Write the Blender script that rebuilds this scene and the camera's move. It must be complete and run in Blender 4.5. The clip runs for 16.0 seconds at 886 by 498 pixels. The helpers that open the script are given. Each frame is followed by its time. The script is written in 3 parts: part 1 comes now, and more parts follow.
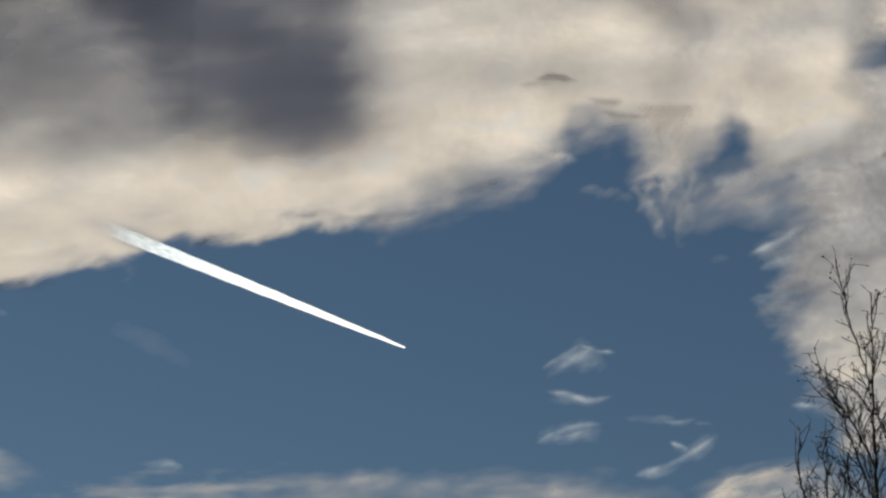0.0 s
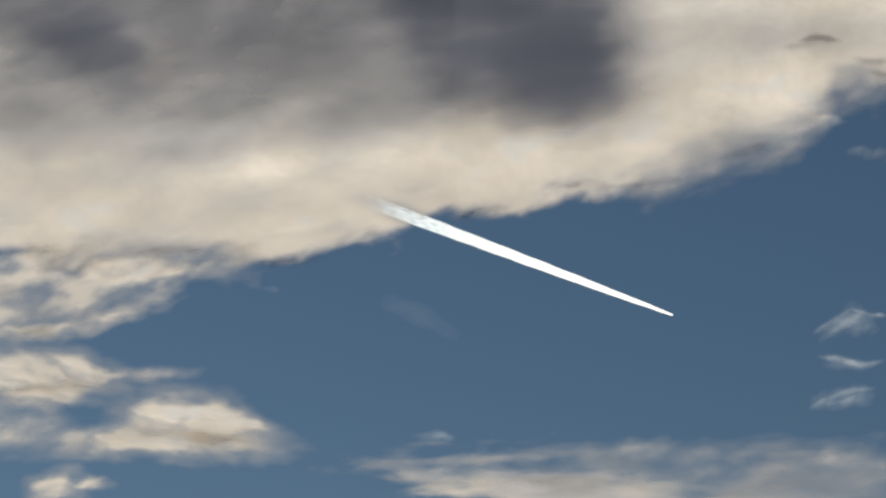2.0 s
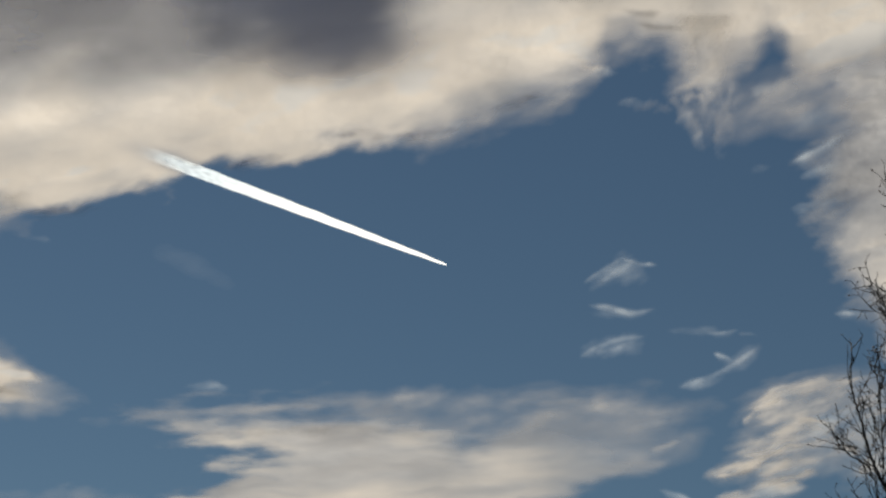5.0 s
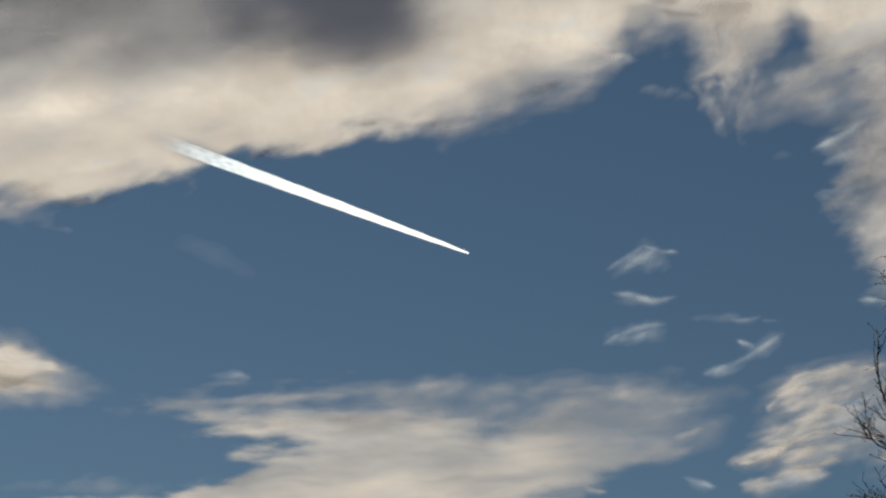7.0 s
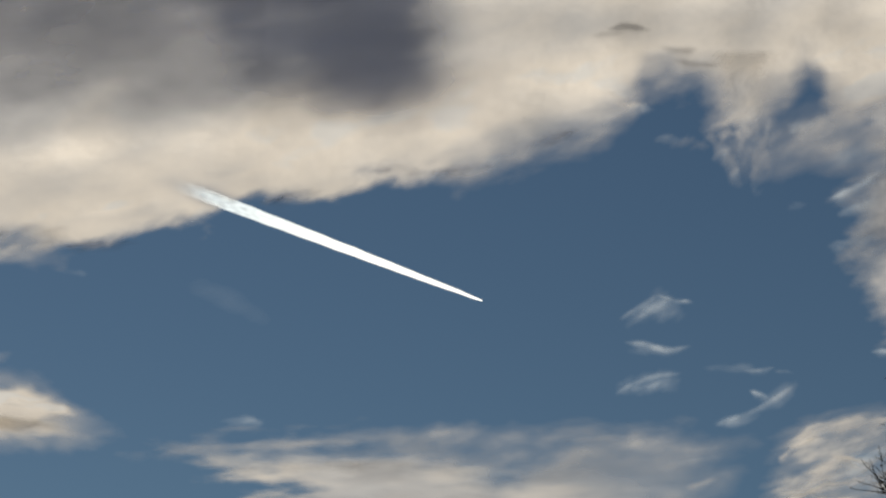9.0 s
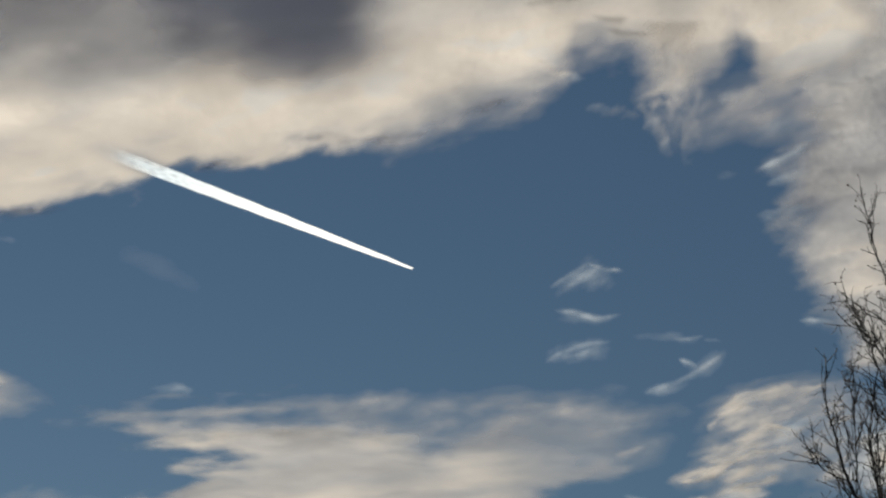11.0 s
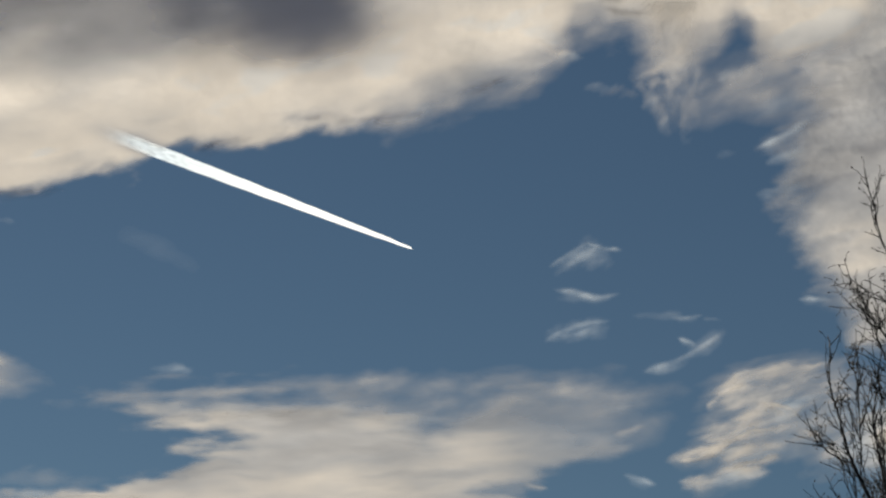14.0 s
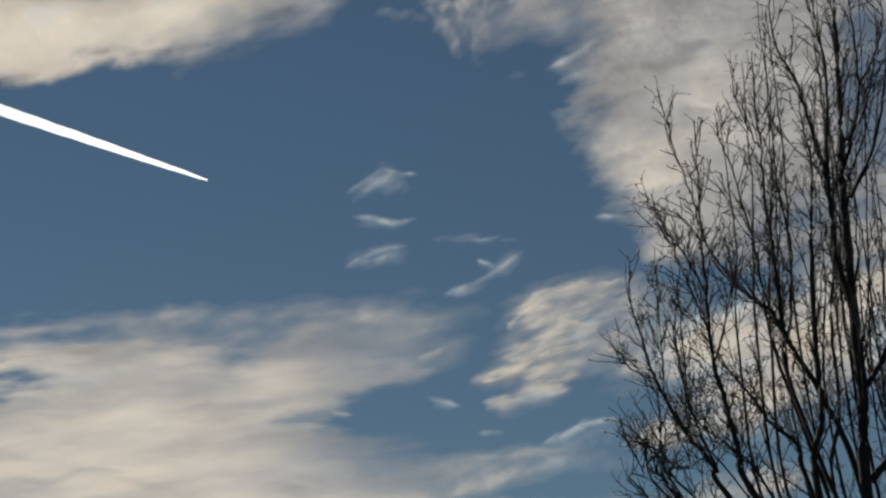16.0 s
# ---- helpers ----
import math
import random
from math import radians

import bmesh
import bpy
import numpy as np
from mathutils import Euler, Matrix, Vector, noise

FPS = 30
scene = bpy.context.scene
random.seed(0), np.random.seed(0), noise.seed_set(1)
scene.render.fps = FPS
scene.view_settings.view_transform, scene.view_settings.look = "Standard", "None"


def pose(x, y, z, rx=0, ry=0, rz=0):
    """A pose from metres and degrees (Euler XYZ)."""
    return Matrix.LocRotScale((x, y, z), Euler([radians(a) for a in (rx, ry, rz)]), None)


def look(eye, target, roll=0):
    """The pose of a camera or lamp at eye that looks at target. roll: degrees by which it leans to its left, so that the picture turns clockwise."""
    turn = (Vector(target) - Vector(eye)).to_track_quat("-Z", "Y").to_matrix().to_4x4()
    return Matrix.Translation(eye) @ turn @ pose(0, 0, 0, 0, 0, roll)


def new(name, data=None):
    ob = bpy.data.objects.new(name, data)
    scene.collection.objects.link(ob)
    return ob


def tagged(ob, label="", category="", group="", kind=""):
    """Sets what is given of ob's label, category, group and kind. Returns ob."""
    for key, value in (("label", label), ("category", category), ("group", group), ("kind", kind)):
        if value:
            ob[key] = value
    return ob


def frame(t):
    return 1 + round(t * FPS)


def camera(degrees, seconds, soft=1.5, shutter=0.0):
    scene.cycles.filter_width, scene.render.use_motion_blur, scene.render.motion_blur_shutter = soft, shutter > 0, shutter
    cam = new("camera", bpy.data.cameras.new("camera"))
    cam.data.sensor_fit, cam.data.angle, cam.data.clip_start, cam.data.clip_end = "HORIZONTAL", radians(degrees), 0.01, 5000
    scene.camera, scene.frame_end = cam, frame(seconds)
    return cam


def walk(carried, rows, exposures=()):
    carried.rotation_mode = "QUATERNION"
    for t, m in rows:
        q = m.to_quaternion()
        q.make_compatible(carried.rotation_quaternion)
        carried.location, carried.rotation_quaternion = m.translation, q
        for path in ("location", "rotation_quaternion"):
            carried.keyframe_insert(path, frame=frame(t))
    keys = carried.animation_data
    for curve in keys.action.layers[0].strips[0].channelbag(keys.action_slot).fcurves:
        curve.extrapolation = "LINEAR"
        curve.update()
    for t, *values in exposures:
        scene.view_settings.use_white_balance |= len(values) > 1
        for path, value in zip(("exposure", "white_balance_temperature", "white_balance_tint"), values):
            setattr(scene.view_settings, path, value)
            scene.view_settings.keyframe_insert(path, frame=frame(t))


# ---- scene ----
# ---------- camera: a hand-held telephoto view, turning on the spot ----------
LENS = 22.0
cam = camera(LENS, 16.0, soft=2.4)
EYE = Vector((0.0, 0.0, 1.6))

# seconds, heading to the right, elevation, roll (degrees)
PATH = [(0, 1.137, 20.116, -0.709), (0.5, -0.631, 19.856, -0.779), (1, -2.999, 18.807, -1.351), (1.5, -5.960, 19.167, -1.736),
        (2, -5.926, 19.218, -1.622), (2.5, -3.231, 18.660, -0.908), (3, -1.054, 18.062, -0.621), (3.5, -1.045, 18.596, -0.874),
        (4, -0.573, 18.191, -0.824), (4.2, -0.281, 18.260, -0.645), (6.3, -0.294, 17.423, 1.025), (6.5, -0.194, 17.405, 0.671),
        (7, -0.505, 17.732, 0.398), (7.5, -0.719, 18.130, 0.176), (8, -0.977, 18.903, -0.046), (8.5, -1.134, 19.149, -0.323),
        (9, -0.870, 18.920, -0.288), (9.2, -0.577, 18.901, -0.060), (11.3, 1.148, 17.784, -0.095), (11.5, 1.222, 17.568, -0.249),
        (12, 1.423, 17.450, -0.221), (12.5, 0.886, 17.437, -0.421), (13, 0.534, 17.635, -0.399), (13.5, 0.682, 17.691, 0.101),
        (14, 0.996, 17.604, 0.247), (14.5, 1.577, 17.277, 0.416), (15, 5.112, 15.648, 2.102), (15.5, 6.022, 14.664, 3.208),
        (16, 6.233, 15.589, 3.826)]


def eye_at(t):
    # the hand drifts a little while the camera follows the trail
    return Vector((0.022 * (16 - t), 0.0, 1.6 - 0.018 * (16 - t)))


def aim(t, yaw, tilt, roll):
    a, b = radians(yaw), radians(tilt)
    eye = eye_at(t)
    return look(eye, eye + 100 * Vector((math.sin(a) * math.cos(b), math.cos(a) * math.cos(b), math.sin(b))), -roll)


walk(cam, [(t, aim(t, a, b, c)) for t, a, b, c in PATH], exposures=[(0, 0.08, 6700, 1), (16, 0.08, 6700, 1)])

# ---------- daylight ----------
SUN_EL, SUN_AZ = 42.0, -38.0
world = bpy.data.worlds.new("sky")
scene.world = world
world.use_nodes = True
wn, wl = world.node_tree.nodes, world.node_tree.links
wn.clear()
sky = wn.new("ShaderNodeTexSky")
sky.sky_type, sky.sun_disc = "NISHITA", False
sky.sun_elevation, sky.sun_rotation = radians(SUN_EL), radians(SUN_AZ)
sky.altitude, sky.air_density, sky.dust_density, sky.ozone_density = 800, 0.9, 0.1, 2.85
back = wn.new("ShaderNodeBackground")
back.inputs["Strength"].default_value = 0.0331
wout = wn.new("ShaderNodeOutputWorld")
clean_air = wn.new("ShaderNodeMixRGB")
clean_air.blend_type = "MULTIPLY"
clean_air.inputs[0].default_value = 1.0
clean_air.inputs[2].default_value = (0.97, 0.995, 0.97, 1)
wl.new(sky.outputs[0], clean_air.inputs[1])
wl.new(clean_air.outputs[0], back.inputs["Color"])
wl.new(back.outputs[0], wout.inputs["Surface"])

lamp = bpy.data.lights.new("sun", "SUN")
lamp.energy, lamp.angle, lamp.color = 5.0, radians(0.5), (1.0, 0.885, 0.82)
sun = new("sun", lamp)
a, b = radians(SUN_AZ), radians(SUN_EL)
sun.matrix_world = look((0, 0, 300), Vector((0, 0, 300)) - Vector((math.sin(a) * math.cos(b), math.cos(a) * math.cos(b), math.sin(b))))


# ---------- materials ----------
def material(name):
    m = bpy.data.materials.new(name)
    m.use_nodes = True
    m.node_tree.nodes.clear()
    n, l = m.node_tree.nodes, m.node_tree.links
    return m, n, l, n.new("ShaderNodeOutputMaterial")


def ramp(n, stops):
    r = n.new("ShaderNodeValToRGB")
    while len(r.color_ramp.elements) < len(stops):
        r.color_ramp.elements.new(0.5)
    for e, (p, c) in zip(r.color_ramp.elements, stops):
        e.position, e.color = p, (*c, 1)
    return r


def vapour(name, stops, share, under=(0.75, 0.75, 0.75)):
    """Cloud: sunlight comes through in a colour picked by depth; thin vapour lets the sky show."""
    m, n, l, out = material(name)
    depth, cover = n.new("ShaderNodeAttribute"), n.new("ShaderNodeAttribute")
    depth.attribute_name, cover.attribute_name = "depth", "cover"
    through_light = ramp(n, stops)
    l.new(depth.outputs["Fac"], through_light.inputs["Fac"])
    trans, diff, clear = n.new("ShaderNodeBsdfTranslucent"), n.new("ShaderNodeBsdfDiffuse"), n.new("ShaderNodeBsdfTransparent")
    l.new(through_light.outputs["Color"], trans.inputs["Color"])
    diff.inputs["Color"].default_value = (*under, 1)
    body, mix = n.new("ShaderNodeMixShader"), n.new("ShaderNodeMixShader")
    body.inputs[0].default_value = share
    l.new(trans.outputs[0], body.inputs[1])
    l.new(diff.outputs[0], body.inputs[2])
    l.new(cover.outputs["Fac"], mix.inputs[0])
    l.new(clear.outputs[0], mix.inputs[1])
    l.new(body.outputs[0], mix.inputs[2])
    l.new(mix.outputs[0], out.inputs["Surface"])
    return m


# cream of sunlight and grey of shade are put into the colour by depth
CLOUD = vapour("cloud vapour", [(0.0, (0.54, 0.615, 0.69)), (0.1, (0.67, 0.63, 0.575)), (0.3, (0.465, 0.465, 0.468)), (0.65, (0.205, 0.21, 0.228)), (1.0, (0.10, 0.10, 0.11))], 0.12)
# darker, bluer copy of the vapour: shade and skylight put into its colour
BELLY = vapour("shaded cloud base", [(0.0, (0.150, 0.186, 0.300)), (1.0, (0.115, 0.146, 0.250))], 0.35, (0.58, 0.66, 0.93))
TRAIL = vapour("ice trail", [(0.0, (0.95, 0.985, 1.0)), (0.45, (0.93, 0.98, 1.0)), (1.0, (0.76, 0.90, 1.0))], 0.04)


def rough_stuff(name, dark, light, scale, rough=0.85, bump=0.3, stretch=(1, 1, 1)):
    m, n, l, out = material(name)
    b = n.new("ShaderNodeBsdfPrincipled")
    co, mp = n.new("ShaderNodeTexCoord"), n.new("ShaderNodeMapping")
    mp.inputs["Scale"].default_value = stretch
    l.new(co.outputs["Object"], mp.inputs["Vector"])
    fine, broad = n.new("ShaderNodeTexNoise"), n.new("ShaderNodeTexNoise")
    fine.inputs["Scale"].default_value, broad.inputs["Scale"].default_value = scale, scale * 0.12
    fine.inputs["Detail"].default_value = 6
    for k in (fine, broad):
        l.new(mp.outputs[0], k.inputs["Vector"])
    mean = n.new("ShaderNodeMath")
    mean.operation = "MULTIPLY_ADD"
    mean.inputs[1].default_value = 0.5
    half = n.new("ShaderNodeMath")
    half.operation = "MULTIPLY"
    half.inputs[1].default_value = 0.5
    l.new(broad.outputs["Fac"], half.inputs[0])
    l.new(fine.outputs["Fac"], mean.inputs[0])
    l.new(half.outputs[0], mean.inputs[2])
    c = ramp(n, [(0.35, dark), (0.65, light)])
    l.new(mean.outputs[0], c.inputs["Fac"])
    l.new(c.outputs["Color"], b.inputs["Base Color"])
    b.inputs["Roughness"].default_value = rough
    bp = n.new("ShaderNodeBump")
    bp.inputs["Strength"].default_value = bump
    bp.inputs["Distance"].default_value = 0.02
    l.new(fine.outputs["Fac"], bp.inputs["Height"])
    l.new(bp.outputs[0], b.inputs["Normal"])
    l.new(b.outputs[0], out.inputs["Surface"])
    return m


BARK = rough_stuff("dark bark", (0.007, 0.007, 0.0075), (0.018, 0.0175, 0.018), 30, stretch=(1, 1, 0.3))
TWIG = rough_stuff("twig bark", (0.007, 0.0065, 0.007), (0.016, 0.0145, 0.015), 60)
LEAF = rough_stuff("dry leaf", (0.03, 0.02, 0.012), (0.07, 0.045, 0.025), 25)
GRASS = rough_stuff("winter grass", (0.03, 0.03, 0.02), (0.06, 0.058, 0.042), 3.0, bump=0.6)

# ---------- angles of the sky: a flat chart, centred on heading 0, elevation 18 degrees ----------
FOCAL = 784 / math.tan(radians(LENS / 2))
TILT = radians(18.0)


def chart(u, v):
    """The way from the eye to the point (u, v) of the chart (arrays or numbers), as x, y, z with the length not set."""
    x, up = (np.asarray(u, float) - 784) / FOCAL, (441 - np.asarray(v, float)) / FOCAL
    return x, math.cos(TILT) - up * math.sin(TILT), math.sin(TILT) + up * math.cos(TILT)


# ---------- noise ----------
def perlin(x, y, seed):
    rs = np.random.RandomState(seed)
    table = rs.permutation(256)
    turn = rs.rand(256) * 2 * np.pi
    gx, gy = np.cos(turn), np.sin(turn)
    xi, yi = np.floor(x).astype(int), np.floor(y).astype(int)
    fx, fy = x - xi, y - yi

    def corner(dx, dy):
        k = table[(table[(xi + dx) & 255] + yi + dy) & 255]
        return gx[k] * (fx - dx) + gy[k] * (fy - dy)

    sx, sy = fx ** 3 * (fx * (6 * fx - 15) + 10), fy ** 3 * (fy * (6 * fy - 15) + 10)
    low = corner(0, 0) * (1 - sx) + corner(1, 0) * sx
    high = corner(0, 1) * (1 - sx) + corner(1, 1) * sx
    return (low * (1 - sy) + high * sy) * 1.5


def fbm(x, y, size, octaves, seed, stretch=1.0, angle=0.0, gain=0.5):
    """Noise of about -1 to 1; stretch: longer along the direction at that angle (degrees, upward to the right)."""
    c, s = math.cos(radians(angle)), math.sin(radians(angle))
    p, q = (x * c - y * s) / (size * stretch), (x * s + y * c) / size
    total, amp, norm = 0.0, 1.0, 0.0
    for k in range(octaves):
        total = total + amp * perlin(p * 2 ** k + 17.3 * k, q * 2 ** k + 5.1 * k, seed + k)
        norm += amp
        amp *= gain
    return total / norm * 1.6


def step(lo, hi, x):
    t = np.clip((x - lo) / (hi - lo), 0, 1)
    return t * t * (3 - 2 * t)


def puff(x, y, u, v, ru, rv, angle=0.0):
    """1 in the middle of an oval, 0 on its rim, negative outside."""
    c, s = math.cos(radians(angle)), math.sin(radians(angle))
    p, q = (x - u) * c - (y - v) * s, (x - u) * s + (y - v) * c
    return 1 - np.sqrt((p / ru) ** 2 + (q / rv) ** 2)


# ---------- clouds ----------
def sheet(name, parent, label, area, cell, shape, height, mat=None):
    """A vapour sheet of the layer overhead, with sagging billows; shape gives cover and depth over the chart."""
    u0, u1, v0, v1 = area
    nu, nv = int((u1 - u0) / cell) + 1, int((v1 - v0) / cell) + 1
    U, V = np.meshgrid(u0 + cell * np.arange(nu), v0 + cell * np.arange(nv))
    cover, depth = shape(U, V)
    edge = np.minimum(np.minimum(U - u0, u0 + cell * (nu - 1) - U), np.minimum(V - v0, v0 + cell * (nv - 1) - V))
    cover = np.clip(cover, 0, 1) * step(0, 16, edge)
    depth = np.clip(depth, 0, 1)
    x, y, z = chart(U, V)
    sag = 14 * depth + 9 * fbm(U, V, 170, 2, 91, 2.0, 12)
    far = (height - sag) / z
    P = np.stack([EYE.x + x * far, EYE.y + y * far, EYE.z + z * far], -1).reshape(-1, 3)
    seen = cover > 0.012
    keep = seen[:-1, :-1] | seen[1:, :-1] | seen[:-1, 1:] | seen[1:, 1:]
    idx = np.arange(nu * nv).reshape(nv, nu)
    quads_all = np.stack([idx[:-1, :-1], idx[1:, :-1], idx[1:, 1:], idx[:-1, 1:]], -1)
    made = [patch(name, parent, label, quads_all[piece], P, cover, depth, mat or CLOUD) for piece in pieces(keep)]
    return made[0]


def pieces(keep):
    """The connected pieces of a grid of cells, largest first; specks are left out."""
    mark, found, (rows, cols) = np.zeros(keep.shape, int), [], keep.shape
    for start in np.argwhere(keep):
        if mark[start[0], start[1]]:
            continue
        label, todo, size = len(found) + 1, [(int(start[0]), int(start[1]))], 0
        mark[start[0], start[1]] = label
        while todo:
            i, j = todo.pop()
            size += 1
            for di in (-1, 0, 1):
                for dj in (-1, 0, 1):
                    a, b = i + di, j + dj
                    if 0 <= a < rows and 0 <= b < cols and keep[a, b] and not mark[a, b]:
                        mark[a, b] = label
                        todo.append((a, b))
        found.append((size, label))
    found.sort(reverse=True)
    return [mark == label for k, (size, label) in enumerate(found) if k == 0 or size > max(150, 0.04 * found[0][0])]


def patch(name, parent, label, quads, P, cover, depth, mat):
    used, flat = np.unique(quads, return_inverse=True)
    me = bpy.data.meshes.new(name)
    me.from_pydata(P[used].tolist(), [], flat.reshape(-1, 4).tolist())
    for key, val in (("cover", cover), ("depth", depth)):
        me.attributes.new(key, "FLOAT", "POINT").data.foreach_set("value", val.reshape(-1)[used].astype(np.float32))
    me.polygons.foreach_set("use_smooth", [True] * len(me.polygons))
    me.materials.append(mat)
    ob = new(name, me)
    ob.parent = parent
    return tagged(ob, label)


def whole(name, label, group="clouds"):
    return tagged(new(name), label, "cloud", group)


def soft(U, V, u, v, ru, rv, amp=1.0, angle=0.0):
    """A soft puff: its optical depth falls off like a bell."""
    c, s = math.cos(radians(angle)), math.sin(radians(angle))
    p, q = (U - u) * c - (V - v) * s, (U - u) * s + (V - v) * c
    return amp * np.exp(-1.3 * ((p / ru) ** 2 + (q / rv) ** 2))


def stroke(U, V, pts, w, amp=1.0, trail=2.2):
    """A drawn-out streak through points from left to right: crisp above, trailing off below."""
    us, vs = [p[0] for p in pts], [p[1] for p in pts]
    vc = sum(np.interp(U + k, us, vs) for k in (-12, -6, 0, 6, 12)) / 5
    slope = np.interp(U, [(a + b) / 2 for a, b in zip(us, us[1:])], [(d - c) / (b - a) for a, b, c, d in zip(us, us[1:], vs, vs[1:])])
    s = (U - us[0]) / (us[-1] - us[0])
    taper = step(-0.02, 0.3, s) * step(-0.02, 0.35, 1 - s)
    q = (V - vc) / np.sqrt(1 + slope ** 2) / (w * (0.45 + 0.55 * taper))
    return amp * taper * (0.9 * np.exp(-np.where(q < 0, q, q / 1.4) ** 2) + 0.16 * np.exp(-(np.where(q < 0, q / 1.8, q / (1.8 * trail))) ** 2))


def wisp_shape(strokes, puffs, seed, angle=8.0, bend=9.0, grainy=1.15, depth0=-0.05, size=30, ribs=0.0, most=0.93):
    def shape(U, V):
        u = U + bend * fbm(U, V, size * 1.6, 4, seed, 1.8, angle)
        v = V + 0.6 * bend * fbm(U, V, size, 4, seed + 30, 2.2, angle)
        tau = 0.0
        for pts, w, amp in strokes:
            tau = tau + stroke(u, v, pts, w, amp)
        for p in puffs:
            tau = tau + soft(u, v, *p)
        tau = tau * np.exp(1.3 * grainy * fbm(U, V, size * 0.8, 4, seed + 60, 2.2, angle + 8, 0.46))
        if ribs:
            tau = tau * np.exp(ribs * fbm(U, V, 11, 3, seed + 70, 7.0, angle, 0.4))
        return most * (1 - np.exp(-1.1 * tau)) * step(0.01, 0.05, tau), depth0 + 0.10 * fbm(U, V, size * 1.3, 3, seed + 80, 3, angle, 0.4)
    return shape


def reach(strokes, puffs, pad=26):
    us = [p[0] for s in strokes for p in s[0]] + [p[0] + k * 2.0 * max(p[2], p[3]) for p in puffs for k in (-1, 1)]
    vs = [p[1] for s in strokes for p in s[0]] + [p[1] + k * 2.1 * p[3] for p in puffs for k in (-1, 1)]
    return min(us) - pad, max(us) + pad, min(vs) - pad, max(vs) + pad


def small_cloud(name, label, strokes, puffs, seed, height=620, group="cloud wisps", cell=2.5, thin=0.36, **how):
    """A small cloud: the body and every separate streak are sheets of their own."""
    strokes = [(pts, w * 0.7, amp * thin) for pts, w, amp in strokes]
    puffs = [(*p[:4], p[4] * (0.3 if thin < 0.6 else 1.0), *p[5:]) for p in puffs]
    thing = whole(name, label, group)
    if puffs:
        sheet("body", thing, "", reach([], puffs), cell, wisp_shape([], puffs, seed, **how), height)
    for k, s in enumerate(strokes):
        sheet("streak", thing, "", reach([s], []), cell, wisp_shape([s], [], seed + 3 * k + 1, **how), height - 3 - 1.5 * k)
    return thing


def fold_shade(U, V, size, seed, stretch, angle):
    """Soft drawn-out folds whose shade is put into the colour through depth: 1 in the folds, 0 between them."""
    v = V + 0.35 * size * fbm(U, V, size * 2.2, 2, seed + 5, 1.6, angle)
    return step(0.0, 1.0, fbm(U, v, size * 0.75, 3, seed, stretch * 1.5, angle, 0.38))


def clump_shape(puffs, seed, angle=8.0, bend=16.0, size=46, ragged=0.27, edge=0.62, veil=0.35, depth0=0.12, most=0.97, stretch=2.4):
    """A torn clump: firm lobes with a ragged rim, folds darkened in colour inside and a thin veil round it."""
    def shape(U, V):
        u = U + bend * fbm(U, V, size * 1.5, 3, seed, 1.6, angle, 0.45)
        v = V + 0.6 * bend * fbm(U, V, size, 3, seed + 30, 1.8, angle, 0.45)
        lobes = [amp * puff(u, v, a, b, ru, rv, turn) for a, b, ru, rv, amp, turn in puffs]
        inside = np.log(sum(np.exp(6 * np.clip(k, -3, 3)) for k in lobes)) / 6
        inside = inside + ragged * fbm(U, V, size, 5, seed + 60, stretch, angle, 0.5)
        firm = step(-0.06, edge, inside)
        thin = veil * step(-0.75, 0.15, inside) * (0.75 + 0.5 * fbm(U, V, size * 0.8, 4, seed + 66, 3.0, angle, 0.5))
        fold = fold_shade(U, V, size * 0.8, seed + 70, 2.6, angle)
        depth = depth0 + 0.1 * fbm(U, V, size * 1.3, 3, seed + 80, 2.4, angle, 0.5) + 0.16 * fold * firm + 0.1 * (1 - firm)
        return most * (firm + (1 - firm) * np.clip(thin, 0, 1)) * (1 - 0.12 * fold), np.maximum(depth, 0.07)
    return shape


def torn_cloud(name, label, lobes, seed, height=620, cell=2.5, **how):
    """A torn cloud: each lobe group is a sheet of its own."""
    thing = whole(name, label)
    for k, puffs in enumerate(lobes):
        area = (min(p[0] - 1.7 * max(p[2], p[3]) for p in puffs) - 30, max(p[0] + 1.7 * max(p[2], p[3]) for p in puffs) + 30,
                min(p[1] - 1.9 * p[3] for p in puffs) - 30, max(p[1] + 1.9 * p[3] for p in puffs) + 30)
        sheet("body" if k == 0 else "lobe", thing, "", area, cell, clump_shape(puffs, seed + 7 * k, **how), height - 2 * k)
    return thing


def smear(u, v, amount, size, seed, angle=16.0, stretch=2.0):
    return (u + amount * fbm(u, v, size, 4, seed, stretch, angle, 0.45), v + 0.55 * amount * fbm(u, v, size * 0.7, 4, seed + 9, stretch, angle, 0.45))


# the great bank: a cream sheet, bellies hanging under it with their shade put into the colour, and a torn fringe
RIM_U = [-430, -300, -60, 140, 240, 340, 540, 640, 790, 850, 939, 993, 1061, 1085, 1134, 1170, 1200, 1240, 1295, 1330, 1346, 1366, 1386, 1408, 1450, 1540, 1640]
RIM_V = [360, 376, 386, 370, 350, 316, 286, 264, 262, 230, 212, 183, 145, 112, 88, 92, 104, 128, 140, 130, 100, 76, 92, 138, 150, 150, 150]


def bank_inside(U, V):
    u, v = smear(U, V, 11, 60, 11, 18)
    inside = np.interp(u, RIM_U, RIM_V) - v
    inside = inside + 36 * fbm(U, V, 48, 5, 31, 2.4, 20, 0.47) * step(130, -30, inside)
    return inside


